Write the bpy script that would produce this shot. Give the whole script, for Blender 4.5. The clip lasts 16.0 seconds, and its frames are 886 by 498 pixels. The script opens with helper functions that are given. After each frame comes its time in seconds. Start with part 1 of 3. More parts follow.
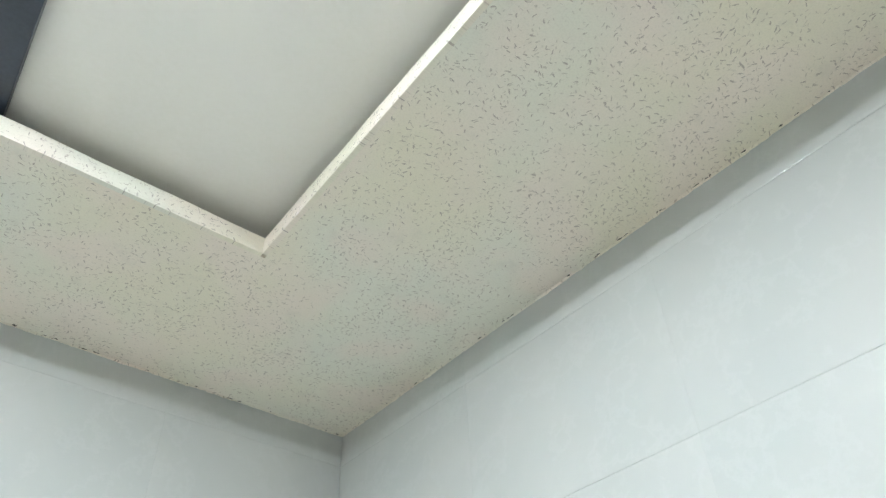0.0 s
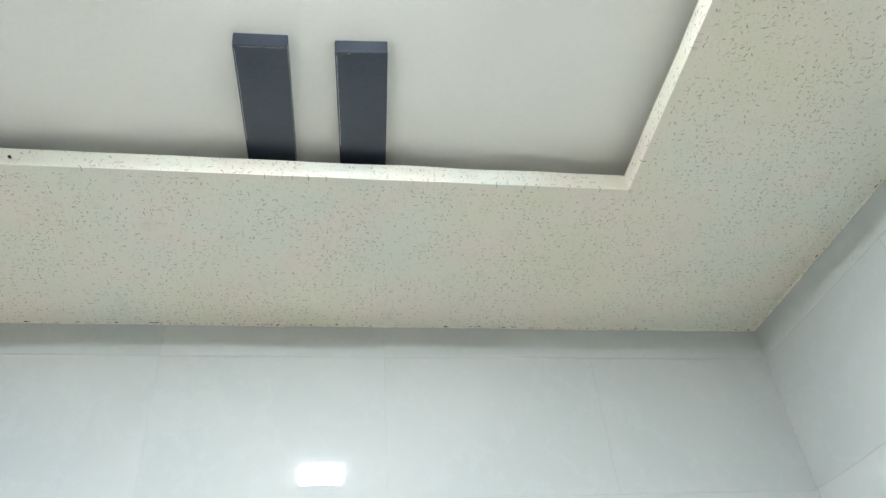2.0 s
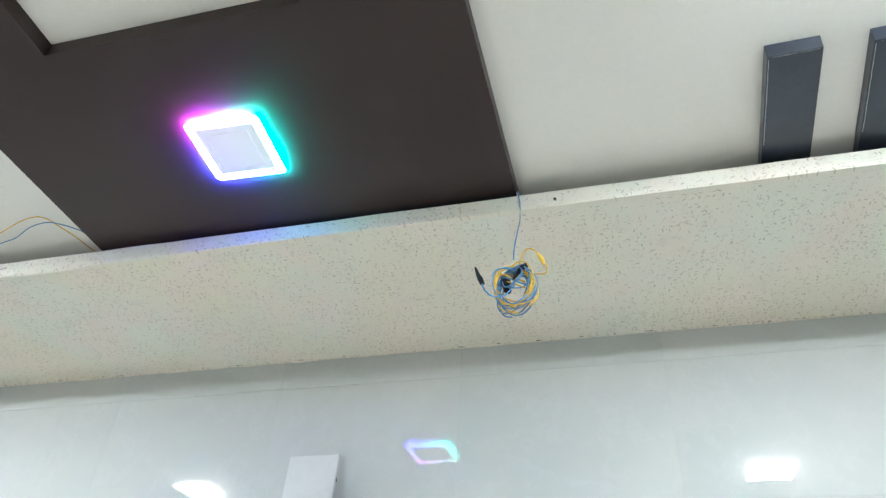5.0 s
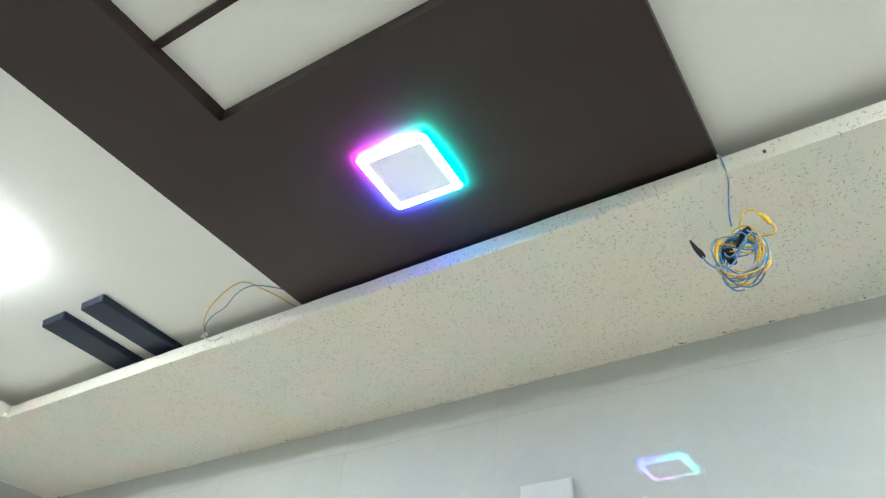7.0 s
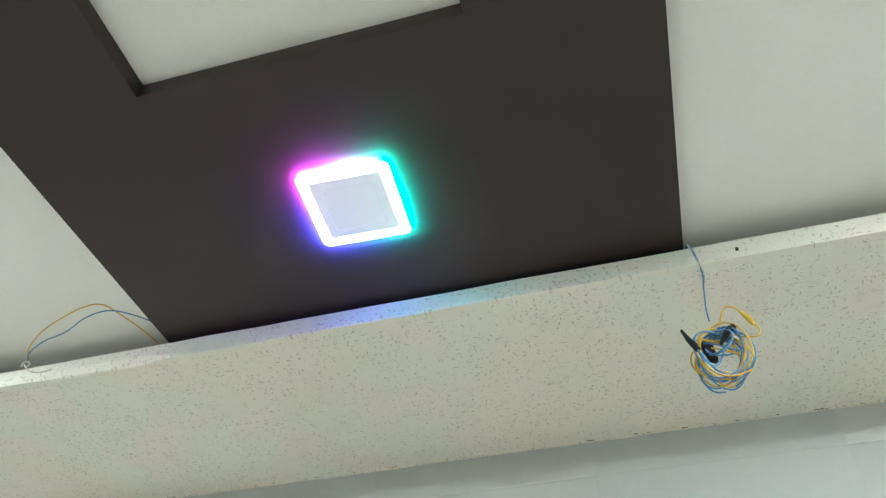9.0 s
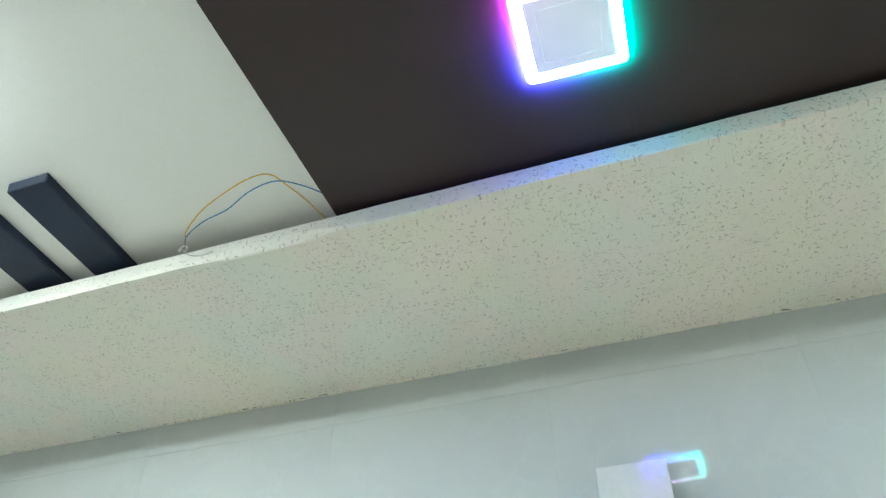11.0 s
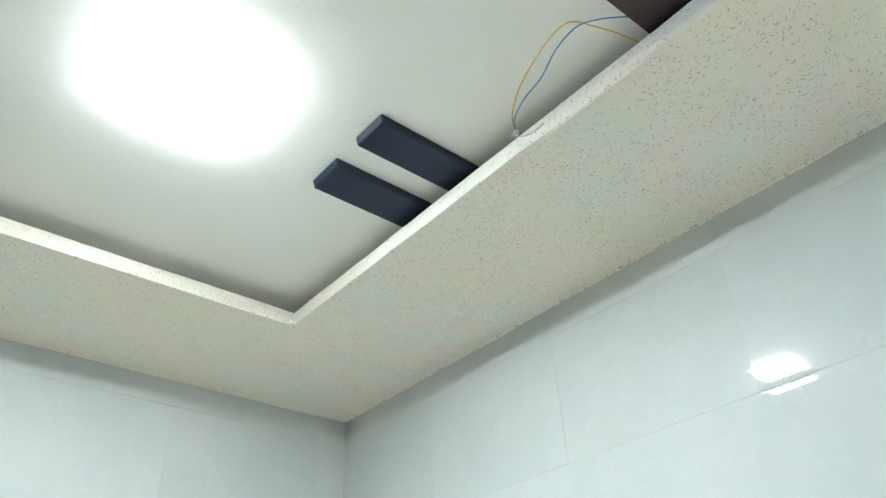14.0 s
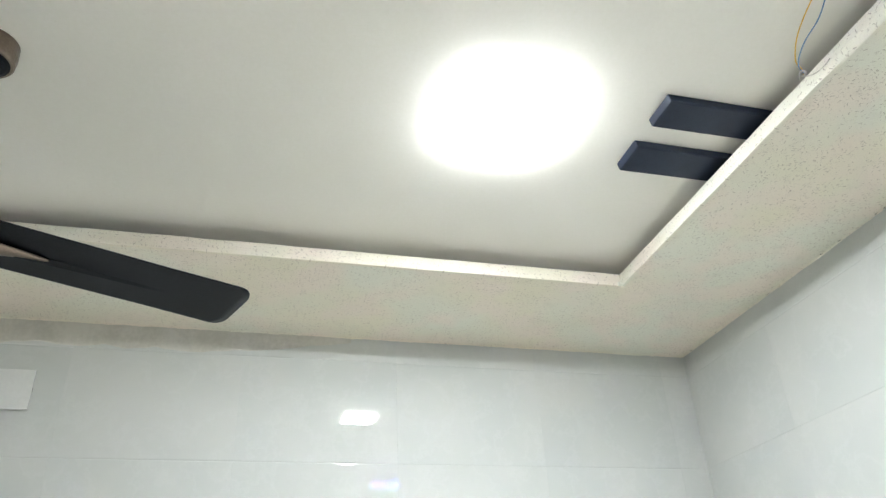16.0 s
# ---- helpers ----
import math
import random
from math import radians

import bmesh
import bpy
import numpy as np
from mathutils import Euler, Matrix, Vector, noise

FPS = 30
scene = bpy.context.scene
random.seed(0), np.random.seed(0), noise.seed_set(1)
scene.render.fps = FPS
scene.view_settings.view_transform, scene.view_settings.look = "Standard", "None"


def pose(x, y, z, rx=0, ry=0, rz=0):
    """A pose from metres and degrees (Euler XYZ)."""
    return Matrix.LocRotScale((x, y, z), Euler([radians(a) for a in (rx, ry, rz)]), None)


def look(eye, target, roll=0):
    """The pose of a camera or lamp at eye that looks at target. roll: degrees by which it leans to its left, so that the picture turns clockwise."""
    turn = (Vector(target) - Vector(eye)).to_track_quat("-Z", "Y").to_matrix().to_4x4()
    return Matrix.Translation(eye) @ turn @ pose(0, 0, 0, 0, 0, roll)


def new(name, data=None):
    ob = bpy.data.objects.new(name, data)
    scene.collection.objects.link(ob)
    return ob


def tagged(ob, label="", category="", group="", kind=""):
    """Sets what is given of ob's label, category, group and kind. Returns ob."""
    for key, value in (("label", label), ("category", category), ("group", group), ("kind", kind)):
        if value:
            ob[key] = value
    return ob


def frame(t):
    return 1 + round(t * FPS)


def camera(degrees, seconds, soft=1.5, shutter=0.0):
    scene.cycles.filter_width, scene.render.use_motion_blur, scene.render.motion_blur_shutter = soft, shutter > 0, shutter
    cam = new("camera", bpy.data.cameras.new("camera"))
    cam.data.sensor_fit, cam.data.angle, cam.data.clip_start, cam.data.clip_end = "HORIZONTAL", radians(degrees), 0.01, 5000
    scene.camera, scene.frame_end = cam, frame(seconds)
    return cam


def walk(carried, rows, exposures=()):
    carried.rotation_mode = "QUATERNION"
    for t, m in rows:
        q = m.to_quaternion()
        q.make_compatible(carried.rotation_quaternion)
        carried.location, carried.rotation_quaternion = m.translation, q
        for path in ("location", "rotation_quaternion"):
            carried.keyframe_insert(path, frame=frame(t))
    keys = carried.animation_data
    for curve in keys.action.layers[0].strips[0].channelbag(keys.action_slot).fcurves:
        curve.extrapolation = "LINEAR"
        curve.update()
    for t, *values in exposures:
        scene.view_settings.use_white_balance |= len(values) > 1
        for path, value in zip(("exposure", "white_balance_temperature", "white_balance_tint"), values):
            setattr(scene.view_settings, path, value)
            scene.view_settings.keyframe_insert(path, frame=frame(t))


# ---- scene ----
cam = camera(62.4, 16.0, soft=1.35)
PATH = [
    (0, (4.081, -1.77, 1.489), (5.061, -0.663, 2.835), -2.9),
    (0.5, (4.071, -1.792, 1.452), (4.892, -0.515, 2.754), -4.1),
    (1, (4.041, -1.768, 1.482), (4.683, -0.349, 2.736), -5.7),
    (1.5, (3.997, -1.775, 1.473), (4.452, -0.281, 2.722), -6.0),
    (2, (3.9, -1.772, 1.466), (4.196, -0.23, 2.705), -5.2),
    (2.5, (3.801, -1.803, 1.448), (3.888, -0.269, 2.728), -1.6),
    (3, (3.683, -1.821, 1.46), (3.631, -0.281, 2.734), -0.3),
    (3.5, (3.6, -1.848, 1.455), (3.425, -0.312, 2.724), 0.5),
    (4, (3.517, -1.86, 1.448), (3.194, -0.345, 2.713), 3.1),
    (4.5, (3.457, -1.875, 1.438), (3.044, -0.377, 2.697), 5.2),
    (5, (3.37, -1.905, 1.424), (2.901, -0.408, 2.666), 4.3),
    (7.3, (3.272, -1.765, 1.448), (2.374, -0.528, 2.738), 5.0),
    (7.5, (3.263, -1.749, 1.453), (2.377, -0.511, 2.75), 4.7),
    (8, (3.174, -1.756, 1.456), (2.478, -0.457, 2.809), 3.8),
    (8.2, (3.114, -1.786, 1.478), (2.51, -0.472, 2.859), 3.5),
    (10.3, (2.722, -1.571, 1.579), (2.427, -0.245, 3.046), -0.9),
    (10.5, (2.665, -1.564, 1.535), (2.355, -0.206, 2.97), -0.9),
    (11, (2.539, -1.591, 1.51), (2.052, -0.201, 2.863), 0.5),
    (11.5, (2.458, -1.605, 1.489), (1.867, -0.231, 2.817), -0.1),
    (12, (2.434, -1.609, 1.484), (1.688, -0.252, 2.749), 0.6),
    (12.5, (2.398, -1.626, 1.47), (1.509, -0.313, 2.687), -0.1),
    (13, (2.389, -1.63, 1.451), (1.389, -0.372, 2.642), -0.9),
    (13.5, (2.39, -1.612, 1.441), (1.289, -0.437, 2.628), -0.8),
    (14, (2.393, -1.601, 1.443), (1.163, -0.508, 2.579), -3.0),
    (14.5, (2.402, -1.611, 1.424), (1.042, -0.655, 2.535), -3.9),
    (15, (2.406, -1.651, 1.422), (0.904, -0.889, 2.5), -3.5),
    (15.5, (2.472, -1.744, 1.418), (0.898, -1.122, 2.484), -4.2),
    (16, (2.621, -1.88, 1.383), (0.972, -1.4, 2.407), -3.3),
]
walk(cam, [(t, look(eye, target, roll)) for t, eye, target, roll in PATH],
     [(0.0, 0.32, 6190, 10), (5.0, 0.35, 6090, 10.5), (8.0, 0.24, 6360, 6), (10.3, 0.17, 6120, 2), (11.0, 0.17, 6000, 0), (12.0, 0.20, 5990, 1), (13.5, 0.24, 6080, 3.5), (15.0, 0.27, 6210, 7), (16.0, 0.36, 6470, 11.5)])

# ---- world, light ----
world = bpy.data.worlds.new("world")
scene.world = world
world.use_nodes = True
world.node_tree.nodes["Background"].inputs[0].default_value = (0.6, 0.7, 0.8, 1)
world.node_tree.nodes["Background"].inputs[1].default_value = 0.05
LAMP = 350.0     # radiance of the white panel lights, downwards
SIDE = 30.0     # sideways
BLOOM = 390.0    # and back towards the ceiling, added in place of lens bloom
RING = 24.0      # radiance of the coloured ring, downwards
RIM = 26.0      # sideways
HALO = 1000.0     # and back towards the panel, added in place of lens glare

# ---- the plan, metres ----
X0, X1, Y0, Y1 = -0.076, 5.191, -5.03, 0.0          # inner faces of the four walls
LX0, LX1, LY0, LY1 = 0.519, 4.577, -4.43, -0.60      # inner faces of the ceiling border
LEAN = 0.0070                                        # the north wall leans back, metres a metre
SKEW = 0.026                                         # the east side of the border closes in southwards
LX1S = LX1 - SKEW * (LY1 - LY0)
SOFFIT, LIP, CEIL = 2.60, 2.648, 2.702
PX0, PX1, PZ = 1.937, 3.136, 2.662                   # brown panel


# ---- material helpers ----
class Nodes:
    def __init__(self, name):
        self.m = bpy.data.materials.new(name)
        self.m.use_nodes = True
        self.t = self.m.node_tree
        self.bsdf = self.t.nodes["Principled BSDF"]

    def n(self, kind, **props):
        node = self.t.nodes.new(kind)
        for k, v in props.items():
            setattr(node, k, v)
        return node

    def put(self, socket, value):
        if isinstance(value, bpy.types.NodeSocket):
            self.t.links.new(value, socket)
        else:
            socket.default_value = value

    def math(self, op, a, b=0.0, c=0.0):
        node = self.n("ShaderNodeMath", operation=op)
        for s, v in zip(node.inputs, (a, b, c)):
            self.put(s, v)
        return node.outputs[0]

    def mix(self, f, a, b, blend="MIX"):
        node = self.n("ShaderNodeMix", data_type="RGBA", blend_type=blend)
        self.put(node.inputs[0], f)
        self.put(node.inputs[6], a)
        self.put(node.inputs[7], b)
        return node.outputs[2]

    def noise(self, vec, scale, detail=3.0, rough=0.55):
        node = self.n("ShaderNodeTexNoise")
        self.put(node.inputs["Vector"], vec)
        node.inputs["Scale"].default_value, node.inputs["Detail"].default_value, node.inputs["Roughness"].default_value = scale, detail, rough
        return node.outputs["Fac"]

    def ramp(self, v, a, b, lo=0.0, hi=1.0):
        node = self.n("ShaderNodeMapRange", interpolation_type="SMOOTHSTEP")
        for s, x in zip(node.inputs, (v, a, b, lo, hi)):
            self.put(s, x)
        return node.outputs[0]

    def coords(self):
        return self.n("ShaderNodeTexCoord").outputs["Object"]

    def bump(self, height, strength=0.2, distance=0.002):
        node = self.n("ShaderNodeBump")
        node.inputs["Strength"].default_value, node.inputs["Distance"].default_value = strength, distance
        self.put(node.inputs["Height"], height)
        self.put(self.bsdf.inputs["Normal"], node.outputs[0])


def rgb(r, g, b):
    return (r, g, b, 1.0)


def plain(name, a, b, rough=0.5, big=3.0, fine=60.0, metal=0.0, bump=0.1, coat=0.0, rough_var=0.1, spec=0.5):
    """A surface whose colour wanders between a and b at two scales, with fine relief."""
    k = Nodes(name)
    v = k.coords()
    n1, n2 = k.noise(v, big), k.noise(v, fine)
    f = k.math("ADD", k.math("MULTIPLY", n1, 0.65), k.math("MULTIPLY", n2, 0.35))
    k.put(k.bsdf.inputs["Base Color"], k.mix(k.ramp(f, 0.35, 0.65), rgb(*a), rgb(*b)))
    k.put(k.bsdf.inputs["Roughness"], k.math("ADD", rough - rough_var / 2, k.math("MULTIPLY", n2, rough_var)))
    k.bsdf.inputs["Metallic"].default_value = metal
    k.bsdf.inputs["Coat Weight"].default_value = coat
    k.bsdf.inputs["Specular IOR Level"].default_value = spec
    if bump:
        k.bump(n2, bump, 0.001)
    return k.m


def speckled(name, axes):
    """Cream textured board plaster with short dark flecks lying every way."""
    k = Nodes(name)
    v = k.coords()
    sep = k.n("ShaderNodeSeparateXYZ")
    k.put(sep.inputs[0], v)
    pick = {"x": sep.outputs[0], "y": sep.outputs[1], "z": sep.outputs[2]}
    com = k.n("ShaderNodeCombineXYZ")
    k.put(com.inputs[0], pick[axes[0]])
    k.put(com.inputs[1], pick[axes[1]])
    flat = com.outputs[0]
    wob = k.n("ShaderNodeTexNoise")
    k.put(wob.inputs["Vector"], flat)
    wob.inputs["Scale"].default_value = 90
    wv = k.n("ShaderNodeVectorMath", operation="MULTIPLY_ADD")
    k.put(wv.inputs[0], wob.outputs["Color"])
    wv.inputs[1].default_value = (0.011, 0.011, 0)
    k.put(wv.inputs[2], flat)
    masks = []
    for size, off, a, b, keep in ((66.0, 0.0, 0.37, 0.09, 0.50), (104.0, 3.7, 0.36, 0.11, 0.46)):
        sc = k.n("ShaderNodeVectorMath", operation="MULTIPLY_ADD")
        k.put(sc.inputs[0], wv.outputs[0])
        sc.inputs[1].default_value = (size, size, 0)
        sc.inputs[2].default_value = (off, off, 0)
        vor = k.n("ShaderNodeTexVoronoi", voronoi_dimensions="2D")
        vor.inputs["Scale"].default_value = 1.0
        k.put(vor.inputs["Vector"], sc.outputs[0])
        d = k.n("ShaderNodeVectorMath", operation="SUBTRACT")
        k.put(d.inputs[0], sc.outputs[0])
        k.put(d.inputs[1], vor.outputs["Position"])
        ds = k.n("ShaderNodeSeparateXYZ")
        k.put(ds.inputs[0], d.outputs[0])
        cs = k.n("ShaderNodeSeparateXYZ")
        k.put(cs.inputs[0], vor.outputs["Color"])
        ang = k.math("MULTIPLY", cs.outputs[0], 6.283)
        si, co = k.math("SINE", ang), k.math("COSINE", ang)
        u = k.math("ADD", k.math("MULTIPLY", ds.outputs[0], co), k.math("MULTIPLY", ds.outputs[1], si))
        w = k.math("SUBTRACT", k.math("MULTIPLY", ds.outputs[1], co), k.math("MULTIPLY", ds.outputs[0], si))
        e = k.math("ADD", k.math("POWER", k.math("DIVIDE", u, a), 2.0), k.math("POWER", k.math("DIVIDE", w, b), 2.0))
        m = k.ramp(e, 0.45, 1.3, 1.0, 0.0)
        dens = k.ramp(k.noise(flat, 6.0, 6.0, 0.75), 0.18, 0.80)
        lim = k.math("ADD", keep - 0.55, dens)
        m = k.math("MULTIPLY", m, k.ramp(k.math("SUBTRACT", lim, cs.outputs[1]), -0.05, 0.25))
        masks.append(m)
    mask = k.math("MAXIMUM", masks[0], k.math("MULTIPLY", masks[1], 0.7))
    cloud = k.noise(flat, 1.7, 1.5)
    blot = k.noise(flat, 5.0, 1.5)
    base = k.mix(k.ramp(cloud, 0.36, 0.64), rgb(0.82, 0.77, 0.625), rgb(0.785, 0.785, 0.685))
    base = k.mix(k.ramp(blot, 0.38, 0.68, 0.0, 0.75), base, rgb(0.85, 0.755, 0.67))
    grain = k.noise(flat, 260.0, 2.0)
    base = k.mix(k.ramp(grain, 0.42, 0.75, 0.0, 0.16), base, rgb(0.45, 0.42, 0.36))
    smudge = k.noise(flat, 13.0, 4.0, 0.65)
    base = k.mix(k.ramp(smudge, 0.54, 0.76, 0.0, 0.22), base, rgb(0.52, 0.49, 0.42))
    fleck = k.mix(k.noise(flat, 30.0), rgb(0.15, 0.145, 0.135), rgb(0.36, 0.24, 0.19))
    k.put(k.bsdf.inputs["Base Color"], k.mix(k.math("MULTIPLY", mask, k.ramp(pick["x"], -0.1, 2.0, 0.38, 0.53)), base, fleck))
    k.bsdf.inputs["Roughness"].default_value = 0.85
    k.bump(k.math("SUBTRACT", k.math("MULTIPLY", grain, 0.25), mask), 0.5, 0.0012)
    return k.m


def glazed_tile():
    """Glossy white ceramic with a faint blue-grey cloud and soft veins; every tile a little different."""
    k = Nodes("glazed_tile")
    info = k.n("ShaderNodeObjectInfo")
    off = k.math("MULTIPLY", info.outputs["Random"], 37.0)
    add = k.n("ShaderNodeVectorMath", operation="ADD")
    k.put(add.inputs[0], k.coords())
    k.put(add.inputs[1], off)
    v = add.outputs[0]
    cloud, vein = k.noise(v, 2.3, 5.0), k.noise(v, 5.5, 6.0, 0.65)
    streak = k.ramp(k.math("ABSOLUTE", k.math("SUBTRACT", vein, 0.5)), 0.0, 0.035, 1.0, 0.0)
    base = k.mix(k.ramp(cloud, 0.35, 0.65), rgb(0.550, 0.576, 0.560), rgb(0.588, 0.603, 0.584))
    base = k.mix(k.math("MULTIPLY", streak, 0.3), base, rgb(0.625, 0.64, 0.628))
    tone = k.math("ADD", 0.985, k.math("MULTIPLY", info.outputs["Random"], 0.02))
    base = k.mix(1.0, base, tone, "MULTIPLY")
    k.put(k.bsdf.inputs["Base Color"], base)
    k.put(k.bsdf.inputs["Roughness"], k.math("ADD", 0.002, k.math("MULTIPLY", k.noise(v, 14.0), 0.008)))
    k.bsdf.inputs["IOR"].default_value = 1.52
    k.bump(k.noise(v, 3.0, 1.0), 0.005, 0.004)
    return k.m


def glowing(name, build, strength):
    k = Nodes(name)
    k.bsdf.inputs["Base Color"].default_value = rgb(0.85, 0.85, 0.85)
    k.bsdf.inputs["Roughness"].default_value = 0.4
    k.put(k.bsdf.inputs["Emission Color"], build(k))
    k.bsdf.inputs["Emission Strength"].default_value = strength
    return k.m


def ring_colour(k):
    """Violet to green from west to east, pink to blue from south to north; white-ish inside."""
    sep = k.n("ShaderNodeSeparateXYZ")
    k.put(sep.inputs[0], k.coords())
    fx, fy = k.ramp(sep.outputs[0], -0.06, 0.09), k.ramp(sep.outputs[1], -0.08, 0.05)
    south = k.mix(fx, rgb(0.40, 0.03, 0.62), rgb(0.002, 0.42, 0.30))
    north = k.mix(fx, rgb(0.09, 0.13, 1.8), rgb(0.0, 0.55, 0.50))
    return k.mix(fy, south, north)


M_SOFFIT = speckled("speckled_plaster_soffit", "xy")
M_LIP_X = speckled("speckled_plaster_long", "xz")
M_LIP_Y = speckled("speckled_plaster_cross", "yz")
M_CEIL = plain("cream_ceiling_paint", (0.835, 0.82, 0.755), (0.865, 0.85, 0.795), 0.75, 1.2, 90.0, bump=0.12)
M_TILE = glazed_tile()
M_GROUT = plain("white_grout", (0.58, 0.60, 0.60), (0.64, 0.66, 0.65), 0.9, 6.0, 120.0, bump=0.3)
M_FLOOR = plain("floor_tile_ivory", (0.83, 0.785, 0.70), (0.87, 0.83, 0.75), 0.25, 2.0, 40.0)
M_BROWN = plain("dark_brown_laminate", (0.035, 0.0215, 0.019), (0.045, 0.0295, 0.026), 0.38, 1.6, 300.0, bump=0.05, spec=0.31)
M_EDGE = plain("brown_edge_band", (0.030, 0.019, 0.017), (0.042, 0.028, 0.025), 0.45, 5.0, 90.0, spec=0.25)
M_NAVY = plain("navy_laminate_under_film", (0.014, 0.022, 0.044), (0.024, 0.034, 0.060), 0.45, 9.0, 160.0, bump=0.10, spec=0.3)
M_WRAPPED = plain("navy_laminate_in_clear_film", (0.020, 0.028, 0.046), (0.034, 0.044, 0.064), 0.36, 7.0, 120.0, bump=0.16, spec=0.55, coat=0.25)
M_FILM = plain("crinkled_clear_film", (0.35, 0.38, 0.42), (0.55, 0.58, 0.62), 0.25, 40.0, 200.0, bump=0.3)
M_WHITE = plain("white_plastic", (0.70, 0.71, 0.70), (0.75, 0.76, 0.75), 0.35, 6.0, 80.0, bump=0.03)
M_BLUE = plain("blue_wire_insulation", (0.045, 0.18, 0.40), (0.12, 0.30, 0.52), 0.4, 30.0, 200.0)
M_YELLOW = plain("yellow_wire_insulation", (0.62, 0.36, 0.02), (0.74, 0.46, 0.05), 0.4, 30.0, 200.0)
M_TAPE = plain("black_tape", (0.012, 0.012, 0.013), (0.020, 0.020, 0.022), 0.5, 50.0, 200.0, spec=0.2)
M_YTAPE = plain("yellow_tape", (0.72, 0.44, 0.03), (0.82, 0.52, 0.05), 0.4, 50.0, 200.0)
M_PALE = plain("whitish_plastered_wire", (0.46, 0.44, 0.37), (0.64, 0.62, 0.54), 0.7, 60.0, 300.0)
M_BLADE = plain("black_fan_enamel", (0.005, 0.006, 0.008), (0.010, 0.012, 0.016), 0.36, 4.0, 120.0, spec=0.17)
M_BRONZE = plain("brushed_bronze", (0.20, 0.155, 0.125), (0.27, 0.22, 0.18), 0.3, 8.0, 200.0, metal=0.9, bump=0.01)
M_DARK = plain("dark_mark", (0.03, 0.03, 0.03), (0.06, 0.055, 0.05), 0.8, 50.0, 200.0)
M_LAMP = glowing("lamp_diffuser", lambda k: rgb(0.93, 0.98, 1.0), LAMP)
M_SIDE = glowing("lamp_side", lambda k: rgb(0.93, 0.98, 1.0), SIDE)


def square_bloom(k):
    """White, brightest at the four corners of the lamp, added to square off its bloom."""
    sep = k.n("ShaderNodeSeparateXYZ")
    k.put(sep.inputs[0], k.coords())
    near = k.math("MINIMUM", k.math("ABSOLUTE", sep.outputs[0]), k.math("ABSOLUTE", sep.outputs[1]))
    return k.mix(k.ramp(near, 0.052, 0.070), rgb(0.14, 0.147, 0.15), rgb(7.4, 7.8, 8.0))


M_BLOOM = glowing("lamp_bloom_back", square_bloom, BLOOM)
M_RING = glowing("ring_face", lambda k: k.mix(0.13, ring_colour(k), rgb(0.95, 0.95, 1.0)), RING)
M_RIM = glowing("ring_side", ring_colour, RIM)
M_HALO = glowing("ring_halo_back", ring_colour, HALO)
M_CORE = glowing("dim_centre", lambda k: k.mix(0.72, ring_colour(k), rgb(0.60, 0.66, 1.0)), 0.30)


# ---- mesh helpers ----
def part(name, bm, material, parent=None, label="", smooth=False):
    """Links a bmesh as one mesh object, under a thing where one is given."""
    bm.normal_update()
    me = bpy.data.meshes.new(name)
    bm.to_mesh(me)
    bm.free()
    me.materials.append(material)
    if smooth:
        for p in me.polygons:
            p.use_smooth = True
    ob = new(name, me)
    if parent:
        ob.parent = parent
    if label:
        tagged(ob, label)
    return ob


def box(x0, x1, y0, y1, z0, z1, bevel=0.0, segs=2, bm=None):
    made = bm is None
    bm = bm or bmesh.new()
    vs = [bm.verts.new((x, y, z)) for x in (x0, x1) for y in (y0, y1) for z in (z0, z1)]
    for f in ((0, 1, 3, 2), (4, 6, 7, 5), (0, 4, 5, 1), (2, 3, 7, 6), (0, 2, 6, 4), (1, 5, 7, 3)):
        bm.faces.new([vs[i] for i in f])
    if bevel and made:
        bmesh.ops.bevel(bm, geom=bm.edges[:], offset=bevel, segments=segs, affect="EDGES", profile=0.5)
    return bm


def rod(points, radius, sides=8, bm=None, smooth_steps=0):
    """A tube of round section along points, its ends closed."""
    bm = bm or bmesh.new()
    ps = [Vector(p) for p in points]
    if smooth_steps:
        ps = spline(ps, smooth_steps)
    rings = []
    up = Vector((0.13, 0.31, 0.94))
    for i, p in enumerate(ps):
        d = (ps[min(i + 1, len(ps) - 1)] - ps[max(i - 1, 0)]).normalized()
        a = d.cross(up)
        if a.length < 0.05:
            a = d.cross(Vector((1, 0.2, 0)))
        a.normalize()
        b = d.cross(a).normalized()
        up = b
        r = radius[i * (len(radius) - 1) // max(len(ps) - 1, 1)] if isinstance(radius, (list, tuple)) else radius
        rings.append([bm.verts.new(p + r * (a * math.cos(q) + b * math.sin(q))) for q in (2 * math.pi * j / sides for j in range(sides))])
        up = b.copy()
    for r0, r1 in zip(rings, rings[1:]):
        best = min(range(sides), key=lambda s: (r1[s].co - r0[0].co).length)
        for j in range(sides):
            bm.faces.new((r0[j], r0[(j + 1) % sides], r1[(j + 1 + best) % sides], r1[(j + best) % sides]))
    bm.faces.new(rings[0][::-1])
    bm.faces.new(rings[-1])
    return bm


def spline(ps, steps):
    out = []
    for i in range(len(ps) - 1):
        p0, p1, p2, p3 = ps[max(i - 1, 0)], ps[i], ps[i + 1], ps[min(i + 2, len(ps) - 1)]
        for s in range(steps):
            t = s / steps
            out.append(0.5 * ((2 * p1) + (p2 - p0) * t + (2 * p0 - 5 * p1 + 4 * p2 - p3) * t * t + (3 * p1 - p0 - 3 * p2 + p3) * t ** 3))
    out.append(ps[-1])
    return out


